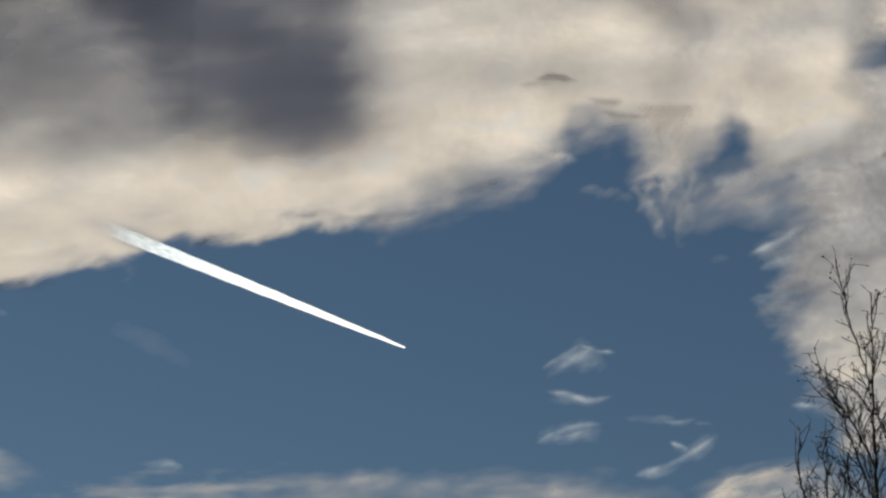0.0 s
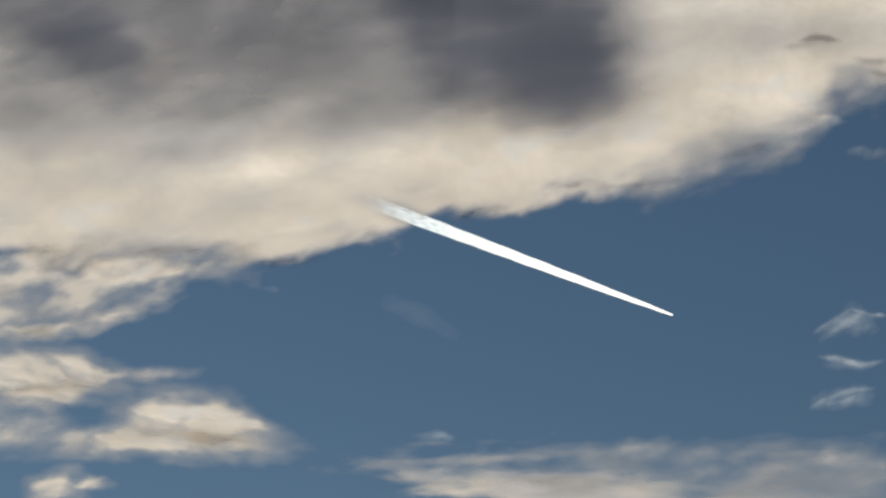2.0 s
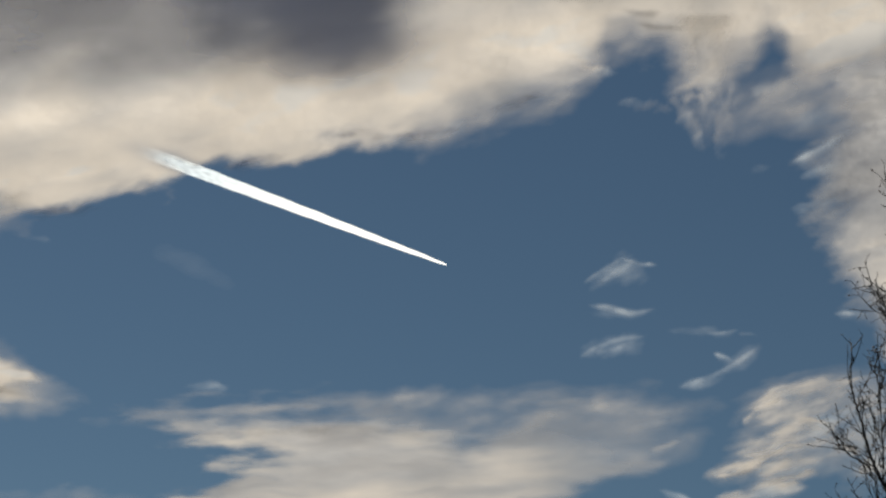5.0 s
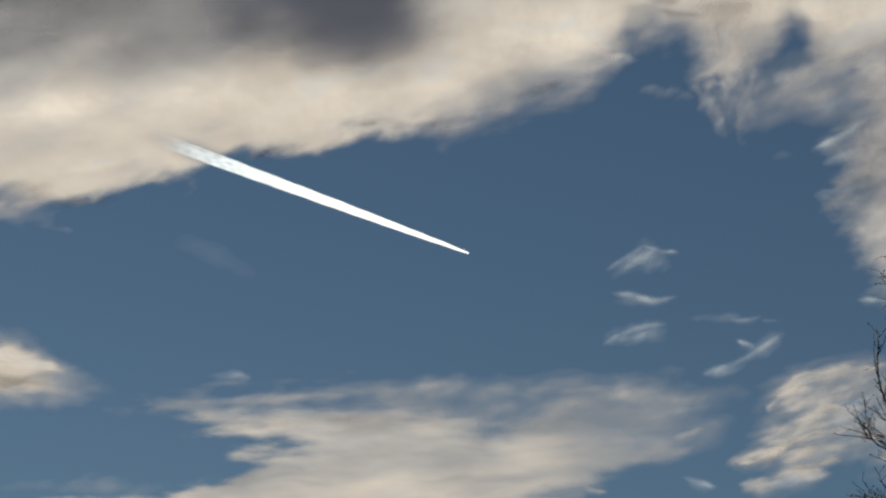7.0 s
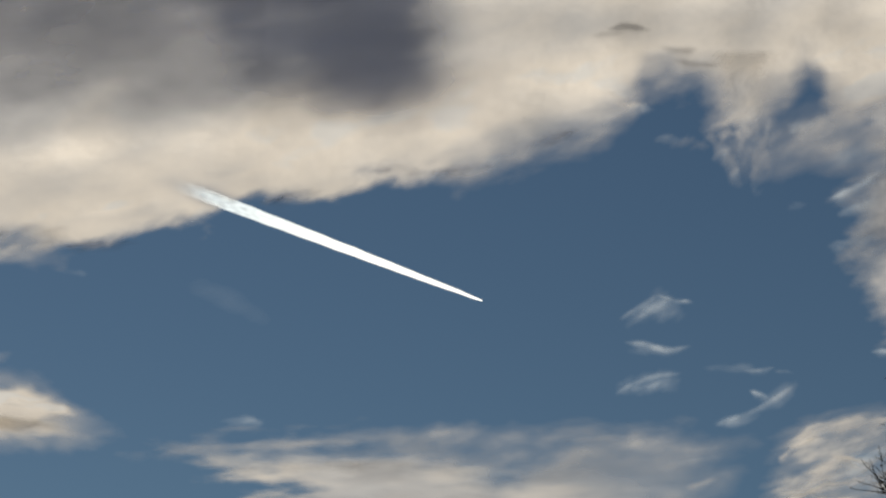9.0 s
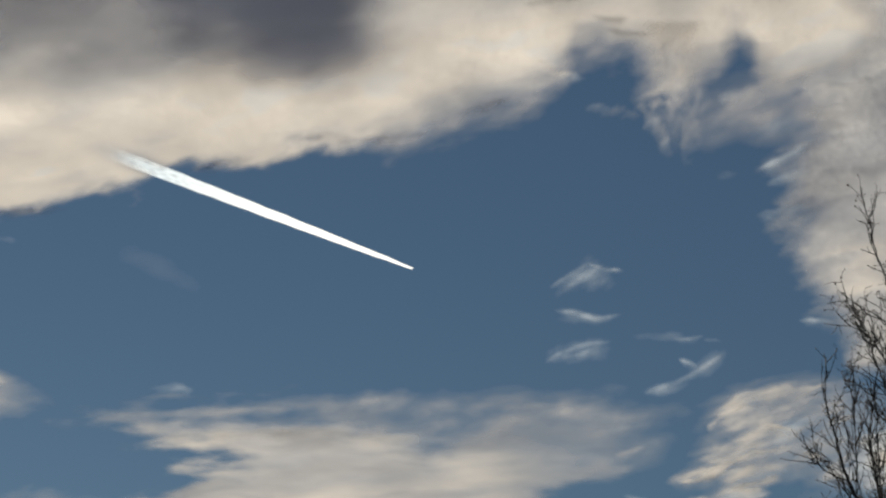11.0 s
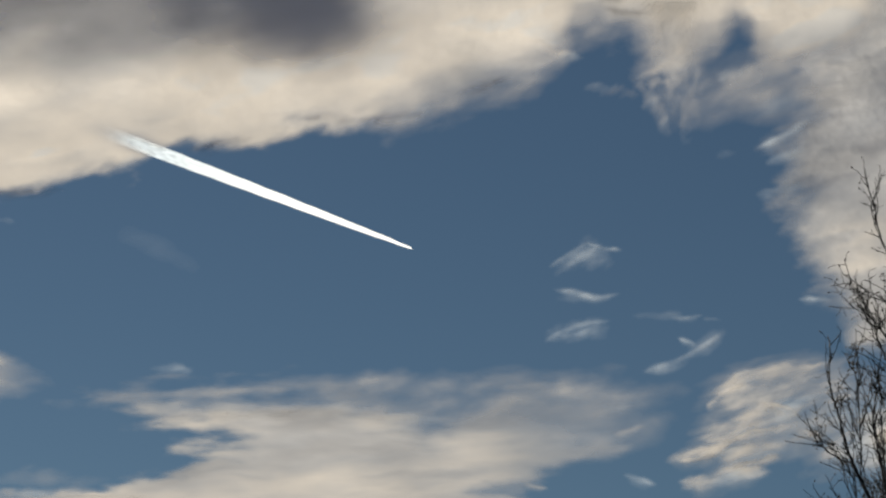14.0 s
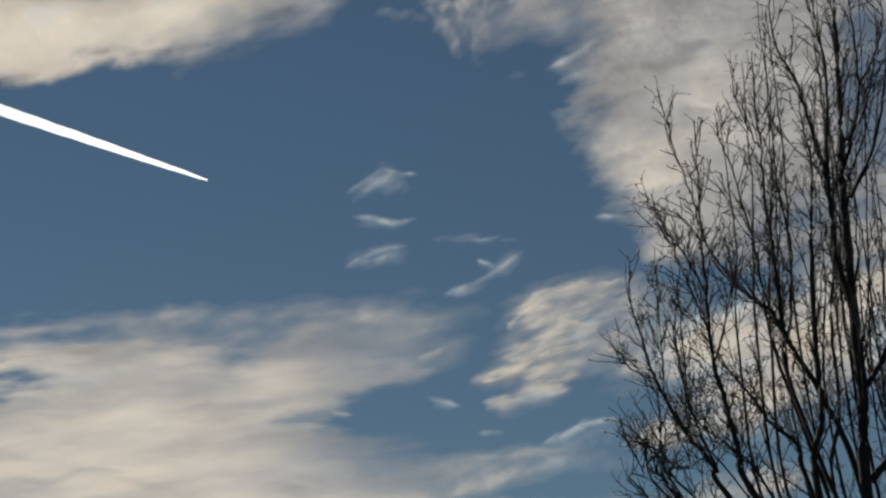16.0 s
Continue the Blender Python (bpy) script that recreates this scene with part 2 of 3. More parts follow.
def bank_sheet(U, V):
    inside = bank_inside(U, V)
    crisp = 34 + 60 * step(-0.3, 0.5, fbm(U, V, 260, 2, 37, 1.5, 10)) + 50 * step(1000, 1200, U) + 25 * step(560, 760, U) * step(1060, 900, U)
    cover = step(-0.25, 1.0, inside / crisp)
    cover = cover * step(1650, 1540, U + 30 * fbm(U, V, 90, 3, 39, 1.5, 20))
    fold = fold_shade(U, V, 60, 47, 3.0, 14)
    # the trail's tail shows through thin vapour here
    cover = cover * (1 - 0.9 * soft(U, V, 335, 293, 85, 16, 1.0, -20.8))
    grain = fbm(U, V, 120, 6, 41, 2.2, 16, 0.5)
    depth = 0.13 + (0.20 - 0.09 * step(620, 900, U)) * step(70, 330, inside) + 0.14 * grain + 0.12 * fold * step(140, 20, inside)
    return cover, np.maximum(depth, 0.07)


def belly(puffs, seed, most=0.93):
    def shape(U, V):
        u, v = smear(U, V, 46, 150, seed, 14, 1.6)
        tau = sum(soft(u, v, *p) for p in puffs) * np.exp(0.5 * fbm(U, V, 110, 6, seed + 4, 2.2, 10, 0.55) + 0.24 * fbm(U, V, 38, 4, seed + 6, 4.0, 8, 0.5))
        return most * (1 - np.exp(-1.25 * tau)) * step(0.0, 0.12, tau), 0.6 + 0.1 * fbm(U, V, 90, 3, seed + 8, 2, 14)
    return shape


great = whole("cloud_bank", "broad cream cloud bank with dark grey belly and ragged edge")
sheet("bank_sheet", great, "cream sunlit cloud sheet", (-480, 1650, -400, 450), 3, bank_sheet, 622)
sheet("belly", great, "dark slate grey cloud belly", (-160, 960, -400, 300), 4, belly([(440, -95, 270, 95, 2.6, -28), (575, 5, 125, 70, 1.7, -24), (300, -225, 340, 80, 1.5, -6), (610, -120, 80, 120, 1.0, 0), (190, -40, 280, 90, 0.5, -8), (430, 70, 260, 60, 0.3, -6), (430, 10, 130, 60, 0.35, -30), (560, 55, 110, 42, 0.7, -16), (650, 90, 110, 40, 0.45, -10), (510, 110, 150, 40, 0.42, -8)], 401), 612, BELLY)
sheet("belly", great, "dark slate grey cloud belly", (-480, 420, -400, 300), 4, belly([(-300, -22, 150, 62, 1.8, -8), (-380, -120, 240, 70, 1.1, 0), (-60, -160, 360, 120, 1.0, 0), (30, 20, 330, 110, 0.55, 4), (-200, 90, 330, 80, 0.35, 0)], 411), 609, BELLY)
sheet("belly", great, "grey cloud belly", (860, 1650, -400, 60), 4, belly([(1200, -265, 170, 85, 1.3, 0), (1285, -160, 95, 52, 0.7, -10), (1060, -350, 240, 80, 0.8, 0)], 421, 0.8), 606, BELLY)
sheet("shred", great, "small dark shred of cloud", (960, 1160, -60, 30), 2.5, wisp_shape([([(1014, -13), (1046, -19), (1100, -11)], 4.2, 1.2), ([(985, -2), (1020, -6), (1060, -10)], 4, 0.3)], [], 431, -6, 3, 0.35, 0.55), 600)
sheet("shred", great, "small dark shred of cloud", (1090, 1260, 10, 80), 2.5, wisp_shape([([(1128, 40), (1165, 50), (1222, 50)], 5, 0.9), ([(1110, 18), (1140, 24), (1180, 22)], 5, 0.5)], [], 435, -4, 4, 0.4, 0.5), 600)
# thin grey smudges along the edge, darkened by the belly's shade colour
for pts, w, amp in (([(395, 292), (450, 284), (525, 272)], 5, 0.4), ([(590, 236), (640, 232), (705, 240)], 5, 0.35), ([(40, 372), (110, 371), (195, 360)], 4, 0.4), ([(-160, 352), (-90, 344), (-20, 352)], 5, 0.25),
                    ([(700, 246), (760, 236), (830, 226)], 6, 0.3), ([(860, 196), (920, 176), (990, 158)], 6, 0.2)):
    sheet("shred", great, "small grey shred under the cloud's edge", reach([(pts, w, amp)], [], 30), 2.5, wisp_shape([(pts, w, amp)], [], 450 + int(pts[0][0]) % 83, 12, 9, 1.0, 0.8), 602, BELLY)
for pts, w, amp in (([(1186, 172), (1222, 152), (1292, 132)], 6, 0.2), ([(1190, 166), (1225, 212), (1262, 262)], 8, 0.17), ([(1262, 258), (1290, 210), (1312, 160)], 9, 0.14), ([(1205, 186), (1230, 172), (1258, 176)], 4, 0.22),
                    ([(1330, 162), (1362, 158), (1420, 140)], 8, 0.25), ([(1085, 176), (1150, 184), (1235, 200)], 8, 0.07), ([(1010, 100), (1060, 118), (1112, 136)], 6, 0.22)):
    sheet("fringe", great, "thin torn cloud fringe", reach([(pts, w, amp)], [], 34), 2.5, wisp_shape([(pts, w, amp)], [], 440 + int(w * 7), 40, 14, 0.8, 0.08), 618)


def tongue(U, V):
    """The torn tongue that hangs from the bank's end, with holes where the sky shows."""
    u = U + 13 * fbm(U, V, 60, 3, 473, 1.2, 60, 0.42)
    v = V + 12 * fbm(U, V, 50, 3, 474, 1.2, 40, 0.42)
    left = np.interp(v, [40, 110, 165, 215, 275], [1180, 1196, 1188, 1222, 1258])
    right = np.interp(v, [40, 110, 165, 215, 275], [1330, 1322, 1316, 1296, 1274])
    inside = np.minimum(np.minimum(u - left, right - u), 0.8 * (276 - v)) + 14 * fbm(U, V, 34, 4, 475, 1.4, 40, 0.48)
    holes = soft(u, v, 1226, 172, 30, 20, 1.2, 15) + soft(u, v, 1266, 190, 20, 14, 0.8, 15) + soft(u, v, 1215, 125, 16, 22, 0.5, 0)
    cover = 0.62 * step(-12, 60, inside) * (1 - 0.85 * np.clip(holes, 0, 1)) * (0.9 + 0.25 * fbm(U, V, 30, 4, 476, 1.8, 35, 0.48))
    return cover * step(292, 130, V + 0.2 * (1264 - U)), 0.16 + 0.1 * fbm(U, V, 34, 4, 477, 2, 50)


sheet("tongue", great, "torn tongue of thin cloud", (1130, 1390, 20, 320), 2.5, tongue, 621)
sheet("veil", great, "thin torn cloud veil", (1180, 1640, 70, 330), 3, wisp_shape([], [(1400, 168, 80, 46, 0.35, 20), (1330, 205, 70, 40, 0.12, 30), (1480, 190, 90, 44, 0.4, 10)], 471, 20, 18, 0.55, 0.14, 44), 624)
FRAYED = ((-395, 392, 120, 40, 1.0, 8), (-235, 404, 130, 46, 1.0, 6), (-110, 392, 110, 26, 0.9, 10))
sheet("fringe", great, "frayed lower edge of the cloud bank", (-480, 70, 310, 540), 3, clump_shape(FRAYED, 481, 14, 30, 50, 0.6, 0.75, 0.5, 0.12, 0.95, 2.2), 617)


# pale cloud beside the tree
def side_sheet(U, V):
    u, v = smear(U, V, 22, 80, 12, 22)
    rim = np.interp(v, [-400, -60, 60, 150, 210, 280, 330, 400, 460, 520, 570, 640, 680], [1250, 1330, 1430, 1500, 1490, 1444, 1452, 1458, 1480, 1500, 1540, 1556, 1600])
    inside = np.minimum(u - rim, (668 - v) * 1.1)
    inside = inside + 44 * fbm(U, V, 50, 5, 32, 2.4, 18, 0.55) * step(150, -30, inside)
    gaps = soft(u, v, 1640, -70, 130, 40, 1.0, 12) + soft(u, v, 2000, 340, 105, 220, 1.1, 12) + soft(u, v, 1850, 570, 160, 60, 0.9, 10) + soft(u, v, 1690, 250, 60, 22, 0.5, 20)
    cover = step(-20, 75, inside) * (0.96 - 0.75 * step(0.25, 0.9, gaps + 0.3 * fbm(U, V, 60, 3, 35, 2.2, 14)))
    grain = fbm(U, V, 90, 6, 42, 2.2, 12, 0.58)
    # lighter patches, their brightness put into the colour by lowering depth
    bright = soft(U, V, 1570, 520, 130, 150) + soft(U, V, 1760, 380, 130, 120, 0.7) + soft(U, V, 1500, 20, 220, 170, 0.9) + soft(U, V, 1600, -190, 300, 130, 1.0)
    cover = cover * (1 - (1 - step(1530, 1650, U + 30 * fbm(U, V, 90, 3, 39, 1.5, 20))) * step(150, 70, V + 30 * fbm(U, V, 80, 3, 40, 1.5, 20)))
    return cover * (0.86 + 0.16 * fbm(U, V, 80, 5, 45, 2.4, 10, 0.55)), 0.42 + 0.17 * grain - 0.24 * np.clip(bright, 0, 1) + 0.12 * fold_shade(U, V, 44, 46, 3.0, 12)


beside = whole("cloud", "pale grey ragged cloud behind the bare tree")
sheet("body", beside, "pale grey cloud sheet", (1220, 2100, -400, 710), 3, side_sheet, 628)
for pts, w, amp in (([(1478, 557), (1505, 558), (1545, 558)], 3.5, 0.5), ([(1392, 374), (1432, 366), (1500, 350)], 5, 0.2), ([(1402, 292), (1445, 272), (1516, 226)], 5, 0.26), ([(1415, 318), (1450, 306), (1510, 290)], 6, 0.16)):
    sheet("streak", beside, "thin white streak", reach([(pts, w, amp)], []), 2.5, wisp_shape([(pts, w, amp)], [], 500 + pts[0][0] % 97, 12, 5), 622)


# low sheet drawn out along the wind
def low_sheet(U, V):
    u, v = smear(U, V, 26, 60, 13, 5, 2.6)
    top = np.interp(u, [-120, 245, 300, 540, 740, 800, 834, 870, 950, 1120, 1190, 1300], [716, 728, 720, 712, 712, 735, 762, 740, 702, 700, 742, 900])
    left = np.interp(v, [690, 726, 745, 775, 800, 845, 872, 892, 906, 930, 960], [260, 225, 275, 325, 400, 400, 300, 190, 40, -60, -160])
    right = np.interp(v, [690, 750, 815, 850, 880, 905, 940, 970, 1050, 1180], [1170, 1215, 1200, 1110, 1010, 960, 1120, 1190, 1240, 1270])
    streaks = fbm(U, V, 34, 5, 33, 4.5, 4, 0.55)
    inside = np.minimum(np.minimum(v - top, 0.6 * (right - u)), 0.5 * (u - left) + 30 * streaks)
    inside = inside - 55 * soft(u, v, 260, 899, 90, 8, 1.0, -4) + 30 * streaks * step(110, -20, inside)
    thin = 1 - 0.6 * np.clip(1.5 * soft(u, v, 1110, 755, 200, 75), 0, 1) - 0.62 * np.clip(1.4 * soft(u, v, 1150, 955, 220, 90), 0, 1)
    thin = thin * (1 - 0.36 * step(95, 15, v - top) * step(560, 820, u)) * (1 - 0.3 * step(60, 10, v - top))
    cover = step(-20, 66, inside + 16 * fbm(U, V, 22, 4, 46, 4.0, 4, 0.5)) * (0.93 + 0.13 * fbm(U, V, 36, 5, 36, 5.0, 4, 0.5)) * thin
    # depth, hence grey, also rises where the sheet is thin and in the folds
    depth = 0.27 + 0.15 * fbm(U, V, 60, 5, 43, 4.0, 3, 0.46) - 0.06 * step(50, 200, inside) + 0.1 * (1 - thin) + 0.12 * fold_shade(U, V, 40, 48, 5.0, 3)
    return cover, np.maximum(depth, 0.07)


low = whole("cloud", "low cream cloud sheet drawn out in horizontal streaks")
sheet("body", low, "", (-140, 1320, 660, 1190), 3, low_sheet, 622)
for pts, w, amp in (([(255, 728), (420, 722), (620, 716)], 5.4, 0.15), ([(300, 775), (460, 758), (640, 762)], 6.3, 0.23), ([(420, 775), (560, 752), (760, 765), (900, 770)], 6.3, 0.23), ([(60, 905), (200, 898), (360, 915)], 5.6, 0.36), ([(985, 880), (1010, 888), (1040, 893)], 2.8, 0.32),
                    ([(930, 716), (1010, 710), (1090, 704)], 4.2, 0.08), ([(1100, 765), (1150, 752), (1200, 745)], 4.2, 0.12), ([(1150, 800), (1180, 790), (1215, 780)], 3.5, 0.23)):
    sheet("streak", low, "", reach([(pts, w, amp)], []), 2.5, wisp_shape([(pts, w, amp)], [], 520 + pts[0][0] % 91, 4, 6, 0.7, 0.1), 617)

sheet("veil", low, "thin grey veil round the cloud's edge", (-200, 1330, 620, 960), 3,
      wisp_shape([], [(720, 712, 190, 22, 0.28, 0), (230, 742, 150, 16, 0.06, 2), (1010, 735, 200, 40, 0.28, 3), (110, 874, 150, 14, 0.10, 0), (1180, 800, 80, 40, 0.14, 20)], 541, 4, 20, 0.9, 0.2, 44), 619)

# ribbed cloud: a lumpy head and separate ribs
small_cloud("cloud", "small ribbed white cloud with blue gaps between its ribs",
            [([(1323, 730), (1380, 692), (1440, 684), (1548, 670)], 9, 0.75), ([(1247, 842), (1300, 828), (1390, 803)], 10, 1.2), ([(1353, 770), (1432, 752), (1478, 770)], 8, 0.9),
             ([(1325, 840), (1400, 822), (1466, 814)], 11, 0.8), ([(1272, 896), (1366, 862), (1448, 860)], 10, 1.0), ([(1270, 884), (1296, 874), (1318, 872)], 6, 0.6),
             ([(1468, 790), (1510, 798), (1536, 800)], 6, 0.7), ([(1318, 752), (1345, 728), (1392, 706)], 5, 1.1), ([(1340, 812), (1400, 792), (1470, 782)], 4.5, 1.0), ([(1262, 846), (1300, 836), (1352, 818)], 4.5, 1.2), ([(1330, 868), (1400, 846), (1470, 838)], 4.5, 0.9), ([(1400, 738), (1450, 744), (1500, 762)], 4.5, 0.8), ([(1300, 800), (1350, 800), (1420, 775)], 9, 0.6)],
            [(1382, 722, 46, 28, 1.1, 14), (1330, 795, 36, 22, 0.5, 30), (1410, 775, 60, 24, 0.35, 15), (1490, 725, 110, 50, 0.55, 5), (1450, 800, 90, 36, 0.3, 8), (1380, 845, 80, 26, 0.12, 12)], 601, 620, "clouds", thin=0.86, angle=14, bend=13, grainy=0.7, ribs=0.6, size=30, depth0=0.13)

WISP = "thin white wisp of cloud in blue sky"
small_cloud("cloud_wisp", WISP, [([(1036, 502), (1078, 478), (1117, 450)], 4, 0.7), ([(1106, 452), (1128, 467), (1168, 471)], 3.4, 0.75), ([(1062, 500), (1098, 488), (1136, 478)], 5, 0.4)],
            [(1098, 482, 40, 17, 0.8, 22), (1112, 464, 16, 14, 0.6, 0), (1120, 492, 30, 14, 0.35, 10)], 621, angle=24, bend=7, size=26)
small_cloud("cloud_wisp", WISP, [([(1040, 539), (1086, 544), (1128, 557), (1172, 545)], 5, 1.1), ([(1060, 540), (1092, 545), (1120, 552)], 3.5, 0.5)], [(1100, 556, 40, 9, 0.4, 0)], 631, angle=-6, bend=3)
small_cloud("cloud_wisp", WISP, [([(1026, 638), (1052, 620), (1082, 604), (1152, 590)], 4.4, 0.75), ([(1050, 628), (1085, 618), (1120, 606)], 5, 0.4), ([(1080, 622), (1104, 614), (1140, 600)], 4, 0.3)],
            [(1084, 612, 40, 15, 0.6, 16), (1116, 614, 34, 16, 0.3, 10)], 641, angle=20, bend=7, size=26)
small_cloud("cloud_wisp", WISP, [([(1254, 589), (1285, 590), (1316, 584)], 3.4, 0.7), ([(1306, 592), (1330, 592), (1352, 596)], 3, 0.3)], [(1250, 588, 50, 8, 0.35, 0)], 651, bend=3)
small_cloud("cloud_wisp", WISP, [([(1216, 680), (1256, 668), (1296, 650), (1352, 614)], 4, 0.55), ([(1272, 662), (1310, 644), (1352, 612)], 5.5, 0.5), ([(1264, 624), (1282, 632), (1306, 640)], 4, 0.8), ([(1204, 690), (1230, 680), (1262, 674)], 6, 0.4)],
            [(1312, 640, 36, 13, 0.6, 34), (1244, 678, 40, 9, 0.5, 10)], 661, angle=28, bend=4)
small_cloud("cloud_wisp", WISP, [([(1168, 866), (1200, 878), (1236, 888)], 5, 0.85)], [], 681, angle=-14, bend=3)
small_cloud("cloud_wisp", WISP, [([(1372, 962), (1420, 945), (1466, 914)], 5.5, 1.3), ([(1400, 956), (1440, 938), (1478, 926)], 4.5, 0.9), ([(1440, 930), (1490, 925), (1540, 920)], 5, 0.6)], [(1480, 945, 80, 22, 0.25, 8)], 691, angle=20, bend=6)
small_cloud("cloud_wisp", WISP, [([(1256, 938), (1285, 936), (1316, 940)], 5, 0.5)], [], 701, bend=3)
small_cloud("cloud_wisp", "very faint shred of cloud in blue sky", [([(330, 682), (370, 678), (420, 688)], 7, 0.3)], [(390, 682, 40, 8, 0.15, 0)], 711)
small_cloud("cloud_wisp", "very faint shred of cloud in blue sky", [([(40, 420), (65, 416), (98, 422)], 6, 0.2)], [], 721, bend=4)
small_cloud("cloud_wisp", "very faint shred of cloud in blue sky", [], [(345, 466, 125, 34, 0.15, -28)], 731, bend=12, size=70, grainy=0.35)
small_cloud("cloud_wisp", "very faint shred of cloud in blue sky", [], [(1330, 300, 80, 50, 0.06, 40)], 735, bend=16)

# scattered fragments under the bank's far end
torn_cloud("cloud", "small bright cream cloud with a torn edge", [[(-115, 645, 80, 38, 1.0, 14), (-20, 648, 95, 30, 1.0, -16), (48, 660, 52, 16, 0.9, -24), (-40, 674, 70, 26, 1.1, 0)], [(-170, 690, 110, 22, 1.0, 6), (-40, 692, 120, 27, 1.0, -4)]], 741, bend=17, size=40, angle=-6)
torn_cloud("cloud", "small cream cloud puff", [[(-390, 572, 90, 44, 1.0, 0), (-285, 562, 85, 28, 1.0, -8), (-215, 572, 48, 13, 0.9, -4)], [(-330, 606, 100, 20, 1.0, 2)]], 751, bend=20, size=42, angle=-6)
torn_cloud("cloud", "thin ragged cloud shreds under the bank", [[(-420, 462, 70, 32, 1.0, 10), (-380, 496, 60, 14, 0.9, 0)], [(-295, 486, 80, 16, 0.9, 6), (-222, 470, 52, 15, 1.0, 12)]], 761, bend=24, size=44, edge=0.9, veil=0.5, angle=10, depth0=0.16)
torn_cloud("cloud", "tiny cream cloud puff", [[(-315, 774, 46, 27, 1.0, 8), (-258, 768, 40, 8, 0.8, 0)]], 771, bend=12, size=34)
small_cloud("cloud", "thin grey veil of cloud", [], [(-290, 690, 170, 26, 0.5, 0), (-400, 640, 80, 30, 0.4, 0), (-140, 570, 70, 12, 0.45, 4)], 781, 620, "clouds", thin=0.65, depth0=0.16, bend=22, size=50)

# clouds low behind the tree
BEHIND = "bright cream cloud seen through bare branches"
small_cloud("cloud", BEHIND, [([(1570, 770), (1650, 772), (1760, 752)], 12, 0.9), ([(1600, 830), (1700, 815), (1800, 800)], 14, 0.9)], [(1700, 795, 130, 52, 2.2, 6), (1785, 870, 110, 60, 1.7, 20)], 791, 620, "clouds", thin=0.65, angle=10, bend=16, size=40, depth0=0.08)
small_cloud("cloud", BEHIND, [([(1840, 690), (1920, 672), (2040, 690)], 16, 0.9)], [(1960, 740, 140, 66, 2.2, 12), (1880, 805, 110, 60, 1.6, 10)], 801, 620, "clouds", thin=0.65, angle=14, bend=18, size=44, depth0=0.08)
small_cloud("cloud", "small white cloud low behind bare branches", [([(1550, 950), (1590, 935), (1640, 945)], 10, 0.8)], [(1592, 955, 44, 22, 1.2, 0), (1690, 935, 70, 20, 0.6, 6)], 811, 620, "clouds", thin=0.65, depth0=0.12, bend=14)
small_cloud("cloud", "low cream cloud near the tree", [([(1200, 1085), (1300, 1068), (1420, 1090)], 16, 0.9)], [(1340, 1130, 150, 40, 1.8, 0), (1620, 1110, 120, 32, 1.0, 0), (1760, 1060, 90, 30, 0.7, 10)], 821, 620, "clouds", thin=0.65, depth0=0.12, bend=14, size=40)
small_cloud("cloud", "thin veil of cloud low in the sky", [([(1300, 985), (1370, 972), (1440, 968)], 8, 0.35)], [(1330, 992, 170, 26, 0.2, 3), (1230, 1015, 120, 36, 0.3, 0)], 831, 620, "clouds", thin=0.65, depth0=0.12, bend=20, size=50)


# ---------- condensation trail ----------
def at_chart(u, v, depth):
    """The point of the chart, depth metres ahead of the eye."""
    x, y, z = chart(u, v)
    return EYE + Vector((float(x), float(y), float(z))) * (depth / float(y))


SUNWARD = Vector((math.sin(radians(SUN_AZ)) * math.cos(radians(SUN_EL)), math.cos(radians(SUN_AZ)) * math.cos(radians(SUN_EL)), math.sin(radians(SUN_EL))))
NEARER = 300.0


